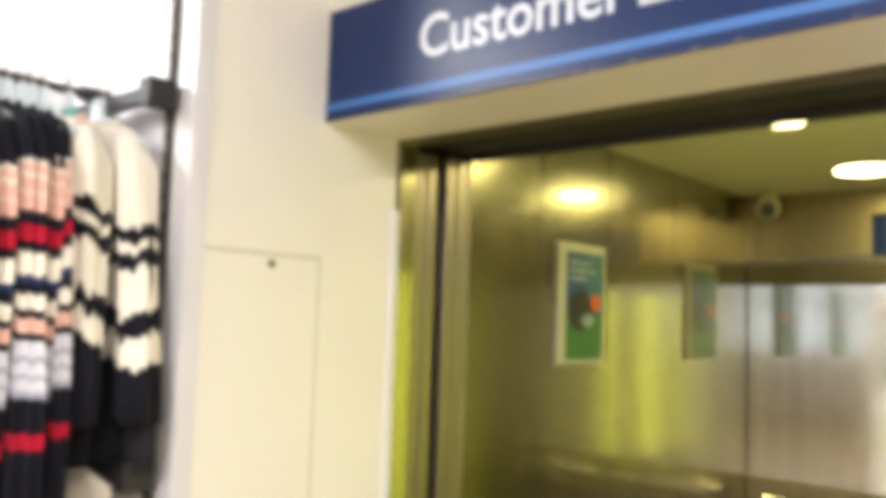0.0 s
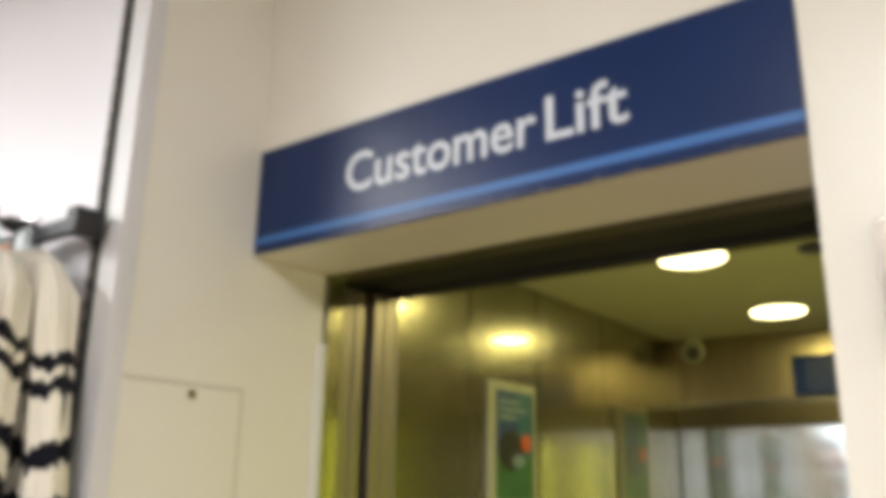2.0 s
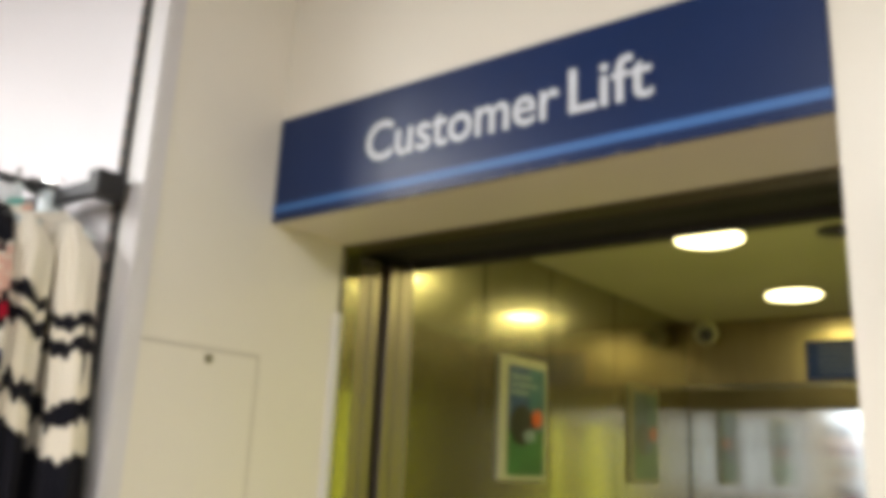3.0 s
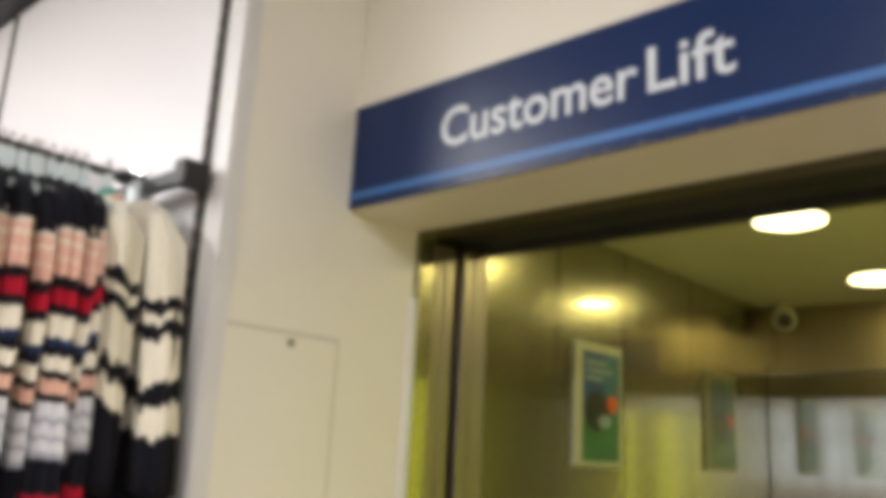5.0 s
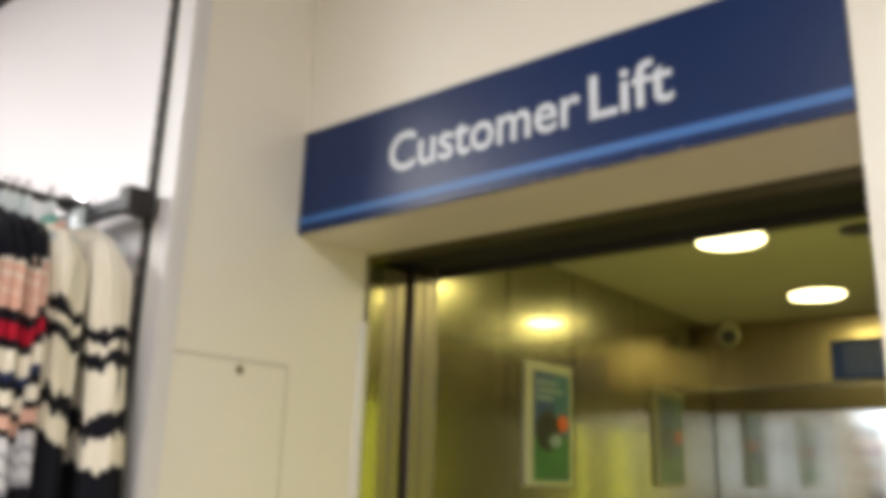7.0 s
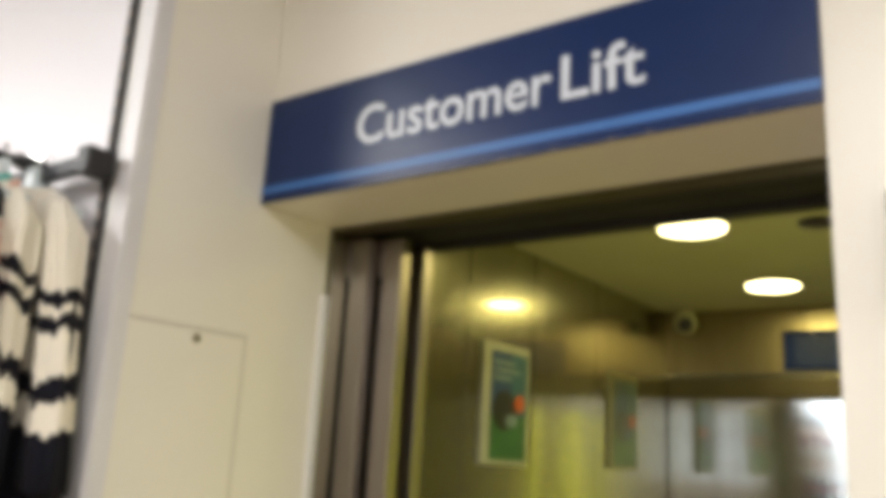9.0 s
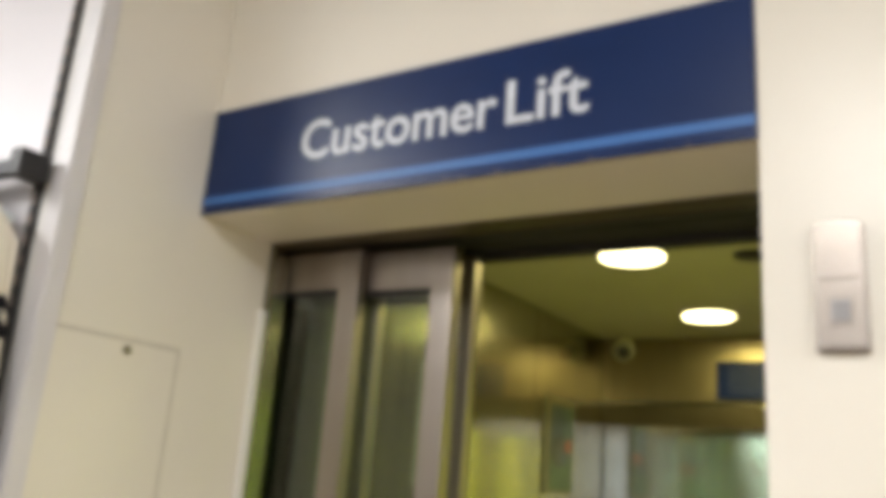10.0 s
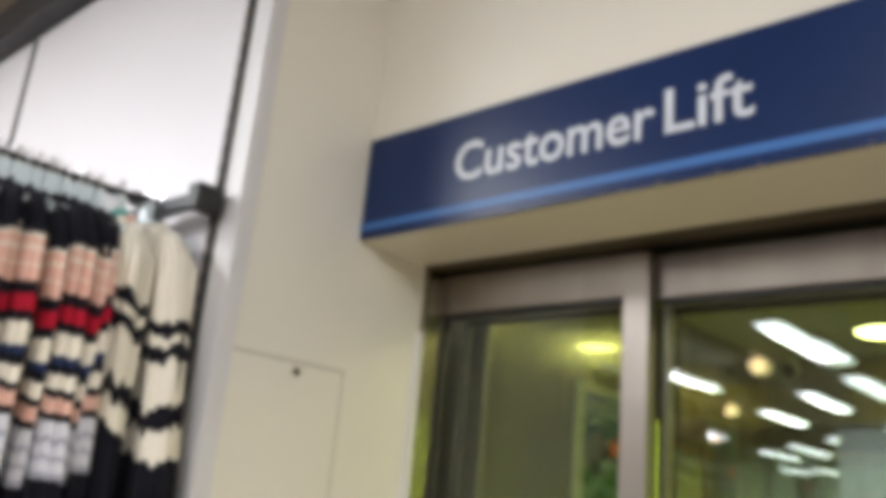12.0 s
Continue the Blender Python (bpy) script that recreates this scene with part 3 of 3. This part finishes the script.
def hanging_rail(z, length, label):
    ob = thing("hanging_rail", pose(0, 0, z), label, "clothes rail", "bay rails")
    y = PANEL_Y - 0.052
    part("crossbar", box(-1.325, -0.075, y - 0.012, y + 0.012, -0.036, -0.004, 0.003), DARK_STEEL, ob)
    for x in (-0.052, -1.345):
        part("bracket", box(x - 0.020, x + 0.020, y - 0.018, PANEL_Y - 0.0065, -0.044, 0.012, 0.004), BLACK, ob, "black end bracket")
    part("arm", rod((RAIL_X, y - 0.01, 0), (RAIL_X, y - length, 0), 0.0105, sides=14), BLACK, ob, "black round arm")
    part("arm_socket", rod((RAIL_X, y - 0.05, 0), (RAIL_X, y + 0.005, 0), 0.017, sides=14), BLACK, ob)
    part("arm_stop", rod((RAIL_X, y - length, 0), (RAIL_X, y - length - 0.012, 0), 0.016, sides=14), BLACK, ob)


hanging_rail(RAIL_Z, 0.95, "dark metal rail arm filled with striped knitwear")
hanging_rail(1.40, 0.55, "dark metal lower rail arm with cream clothes")


def ring_loft(levels, sides=22, seed=0, ripple=0.0):
    """A closed soft shape through rings (centre x, y, z, half width, half depth)."""
    rnd = random.Random(seed)
    ph = [rnd.uniform(0, 6.28) for _ in range(4)]
    bm = bmesh.new()
    rings = []
    for cx, cy, cz, hw, hd in levels:
        ring = []
        for k in range(sides):
            a = 2 * math.pi * k / sides
            fold = 1 + ripple * (math.sin(5 * a + ph[0] + 3 * cz) + 0.7 * math.sin(9 * a + ph[1] - 5 * cz) + 0.5 * math.sin(13 * a + ph[3] + 2 * cz))
            c, s = math.cos(a), math.sin(a)
            ring.append(bm.verts.new((cx + hw * math.copysign(abs(c) ** 0.7, c) * fold, cy + hd * math.copysign(abs(s) ** 0.8, s) * fold, cz + 0.006 * math.sin(3 * a + ph[2]))))
        rings.append(ring)
    for p, q in zip(rings, rings[1:]):
        for k in range(sides):
            bm.faces.new((p[k], p[(k + 1) % sides], q[(k + 1) % sides], q[k]))
    bm.faces.new(rings[0])
    bm.faces.new(rings[-1])
    return bm


def sweater(name, label, knit, group, length, half, depth, seed, m):
    """Knitted top on a hanger; z = 0 is the top of the rail."""
    ob = thing(name, m, label, "sweater", group)
    body = [(0, 0, -0.082, 0.05, depth * 0.5), (0, 0, -0.090, 0.080, depth * 0.7), (0, 0, -0.104, half * 0.58, depth * 0.85), (0, 0, -0.130, half * 0.72, depth),
            (0, 0, -0.18, half * 0.80, depth)]
    for k in range(1, 9):
        body.append((0.006 * math.sin(k + seed), 0, -0.18 - (length - 0.18) * k / 8, half * (0.82 + 0.02 * k + 0.03 * math.sin(1.7 * k + seed)), depth * (1 + 0.12 * math.sin(2.3 * k))))
    part("body", ring_loft(body, 34, seed, 0.09), knit, ob, smooth=True)
    for side in (-1, 1):
        arm = []
        for k in range(10):
            f = k / 9
            arm.append((side * half * (0.62 + 0.46 * f ** 0.55) + 0.006 * math.sin(5 * f + seed), -0.010 - 0.014 * f, -0.110 - f * (length * 0.90 - 0.116), 0.036 - 0.004 * f + (0 if k else -0.02), depth * (1.05 - 0.1 * f) * (0.6 if k == 0 else 1)))
        part("sleeve", ring_loft(arm, 40, seed + side, 0.17), knit, ob, smooth=True)
    part("collar", ring_loft([(0, 0, -0.094, 0.075, depth * 0.7), (0, 0, -0.080, 0.070, depth * 0.75), (0, 0, -0.074, 0.064, depth * 0.7)], 20, seed), knit, ob, smooth=True)
    return ob


def clothes_hanger(m):
    ob = thing("clothes_hanger", m, "frosted clear plastic hanger with a chrome hook on the rail", "hanger", "bay hangers")
    hook = bmesh.new()
    pts = [Vector((0.0135 * math.cos(a), 0, 0.0135 * math.sin(a))) for a in [radians(d) for d in range(-20, 221, 30)]]
    pts = [Vector((0.0, 0, -0.075)), Vector((0.004, 0, -0.030))] + pts
    for a, b in zip(pts, pts[1:]):
        rod(a, b, 0.0022, hook, 6)
    part("hook", hook, CHROME, ob)
    part("hanger_bar", prism([(-0.15, -0.120), (-0.145, -0.133), (0, -0.096), (0.145, -0.133), (0.15, -0.120), (0.05, -0.082), (0.020, -0.058), (-0.020, -0.058), (-0.05, -0.084)], -0.004, 0.004), HANGER_CLEAR, ob)
    part("size_cube", box(-0.015, 0.015, -0.009, 0.009, -0.066, -0.020, 0.003), HANGER_CLEAR, ob, "clear size marker")
    return ob


def draped(name, label, mat, x, y, z, half, length, seed, group):
    ob = thing(name, pose(x, y, z), label, "clothes", group)
    lv = [(0, 0, -0.05, half * 0.5, 0.012), (0, 0, -0.07, half * 0.95, 0.022)]
    lv += [(0, 0, -0.07 - (length - 0.07) * k / 5, half * (1 + 0.03 * k), 0.026) for k in range(1, 6)]
    part("cloth", ring_loft(lv, 20, seed, 0.07), mat, ob, smooth=True)
    return ob


rng = random.Random(4)
first = None
for k in range(33):
    y = -0.524 - 0.0208 * k - rng.uniform(-0.006, 0.006)
    m = pose(RAIL_X + rng.uniform(-0.008, 0.012), y, RAIL_Z + 0.012 - rng.uniform(0, 0.008), 0, rng.uniform(-2.5, 2.5), rng.uniform(-6, 6))
    if k % 3 == 0:
        first = sweater("striped_sweater", "black, peach, red and cream striped knitted sweater on a hanger", STACK_KNIT, "striped sweaters", 0.86, 0.212, 0.0125, k, m)
    else:
        copy_thing(first, m)
    if k == 0:
        hanger = clothes_hanger(pose(RAIL_X, y, RAIL_Z + 0.012))
    else:
        copy_thing(hanger, pose(RAIL_X, y, RAIL_Z + 0.012, 0, 0, rng.uniform(-6, 6)))
for k, y in enumerate((-0.474, -0.416)):
    m = pose(RAIL_X + (0.006, 0.018)[k], y, RAIL_Z + 0.012, 0, 0, (-5, 8)[k])
    sweater("cream_cardigan", "cream knitted cardigan with black stripes on a hanger", CARD_KNITS[k], "cream cardigans", 0.72, 0.186, 0.033, 40 + k, m)
    copy_thing(hanger, m)

top = draped("black_top", "plain black strap top on a hanger behind the cream cardigans", BLACK_CLOTH, RAIL_X + 0.045, -0.386, RAIL_Z - 0.22, 0.165, 0.50, 71, "dark tops")
for side in (-0.09, 0.09):
    part("strap", rod((side * 0.6, 0, 0.115), (side, 0, -0.06), 0.005, sides=8), BLACK_CLOTH, top)
copy_thing(hanger, pose(RAIL_X + 0.004, -0.386, RAIL_Z + 0.012, 0, 0, 4))
tag = thing("size_tag", pose(RAIL_X + 0.03, -0.497, RAIL_Z - 0.02, 0, 0, 20), "white, teal and peach card tag hanging by the rail", "tag")
part("white_card", box(-0.030, 0.010, 0.001, 0.004, -0.045, 0.0, 0.001), WHITE_CARD, tag)
part("teal_card", box(0.0, 0.040, -0.002, 0.001, -0.068, -0.028, 0.001), TEAL_TAG, tag)
part("peach_card", box(0.026, 0.068, -0.005, -0.002, -0.080, -0.046, 0.001), PEACH_TAG, tag)


for k, y in enumerate((-0.44, -0.51, -0.57, -0.63, -0.69)):
    draped("cream_skirt", "plain cream skirt on the lower rail", CREAM_CLOTH, RAIL_X + 0.02, y, 1.44, 0.18, 0.6, 60 + k, "cream skirts")

# ---- the shop behind: ceiling lights and clothes stands ----
def batten(x, y):
    ob = thing("ceiling_batten", pose(x, y, STORE_CEILING), "white ceiling batten with a glowing fluorescent tube", "ceiling light", "shop battens")
    part("body", box(-0.125, 0.125, -0.76, 0.76, -0.075, 0, 0.006), STORE_WHITE, ob)
    part("tube", box(-0.11, 0.11, -0.73, 0.73, -0.105, -0.0755, 0.012), TUBE_GLOW, ob, "glowing tube")
    return ob


def spot(x, y):
    ob = thing("ceiling_spot", pose(x, y, STORE_CEILING), "round warm globe light under the shop ceiling", "ceiling light", "shop spots")
    part("ring", rod((0, 0, 0), (0, 0, -0.03), 0.10, sides=28), STORE_WHITE, ob)
    globe = bmesh.new()
    bmesh.ops.create_uvsphere(globe, u_segments=24, v_segments=14, radius=0.085, matrix=Matrix.Translation((0, 0, -0.10)))
    part("globe", globe, SPOT_GLOW, ob, "glowing opal globe", smooth=True)


fixture = batten(*TUBES[1])
for tx, ty in ((-1.03, -5.02), (-0.99, -5.93)):
    copy_thing(fixture, pose(tx, ty, STORE_CEILING) @ Matrix.Diagonal((1, 0.56, 1, 1)))
# battens here also cover the two tubes added for the alcove
for tx, ty in TUBES[2:] + FAR_TUBES:
    long = 1.5 if ty < -13 else 1.0
    copy_thing(fixture, pose(tx, ty, STORE_CEILING) @ Matrix.Diagonal((1, long, 1, 1)))
for sx, sy in SPOTS:
    spot(sx, sy)


def clothes_stand(x, y, turn, cloths, seed, top=1.5):
    ob = thing("clothes_stand", pose(x, y, 0, 0, 0, turn), "chrome floor stand for clothes", "clothes rail", "floor stands")
    for sx in (-0.6, 0.6):
        part("post", rod((sx, 0, 0.02), (sx, 0, top), 0.015), CHROME, ob)
        part("foot", box(sx - 0.02, sx + 0.02, -0.28, 0.28, 0, 0.025, 0.004), CHROME, ob)
    part("top_bar", rod((-0.6, 0, top), (0.6, 0, top), 0.014), CHROME, ob)
    rnd = random.Random(seed)
    for k in range(14):
        p = pose(x, y, 0, 0, 0, turn) @ Vector((-0.52 + 0.08 * k, 0, top + 0.03))
        g = draped("blouse", "plain top hanging on a floor stand", cloths[(k // 4) % len(cloths)], p.x, p.y, p.z, 0.2, rnd.uniform(0.65, 0.8), seed + k, "stand clothes")
        g.matrix_basis = pose(p.x, p.y, p.z, 0, 0, turn + 90 + rnd.uniform(-8, 8))


clothes_stand(-1.62, -3.1, 4, (WHITE_CLOTH, PEACH_CLOTH, WHITE_CLOTH, BLUE_CLOTH), 100, 2.1)
clothes_stand(0.6, -4.8, -10, (BROWN_CLOTH, CREAM_CLOTH, WHITE_CLOTH), 200)
clothes_stand(-2.4, -6.4, 5, (BLUE_CLOTH, WHITE_CLOTH, CREAM_CLOTH), 300)


# ---- the shop window, seen in the lift's mirror and steel ----
window = thing("window_1", pose(0, -11.0, 0), "tall shop window with grey mullions and daylight behind", "window", kind="structure")
for wx in (1.36, 2.0, 2.65, 3.7, 4.75, 5.8):
    part("mullion", box(wx - 0.05, wx + 0.05, -0.05, 0.05, 0, 2.75, 0.006), DARK_STEEL, window)
part("transom", box(1.3, 6, -0.035, 0.035, 2.2, 2.27, 0.006), DARK_STEEL, window)
part("sill", box(1.3, 6, -0.08, 0.10, 1.25, 1.31, 0.006), STORE_WHITE, window)
part("plinth", box(1.3, 6, -0.05, 0.05, 0, 1.25, 0.004), BROWN_WALL, window)
structure("backdrop", box(-3, 9, -13.1, -13.0, -0.2, 4.5), DAYLIGHT, "pale hazy daylight of the street outside", "backdrop")


# ---- what moves ----
def motions():
    """The telescopic doors stand open, then close; the trailing leaf goes at half speed."""
    a = [(0, 0.004), (8.0, 0.004), (8.5, 0.009), (9.0, 0.073), (9.5, 0.144), (10.0, 0.228), (10.5, 0.332), (11.0, 0.441), (11.5, 0.525), (12.0, 0.578)]
    b = [(0, 0.008), (8.0, 0.008), (8.5, 0.033), (9.0, 0.149), (9.5, 0.297), (10.0, 0.468), (10.5, 0.662), (11.0, 0.873), (11.5, 1.035), (12.0, 1.137)]
    for ob, y, rows, least in ((leaf_a, 0.314, a, 0.0), (leaf_b, 0.352, b, 0.0), (car_a, 0.406, a, 0.026), (car_b, 0.444, b, 0.030)):
        walk(ob, [(t, pose(max(x, least), y, 0)) for t, x in rows])


motions()
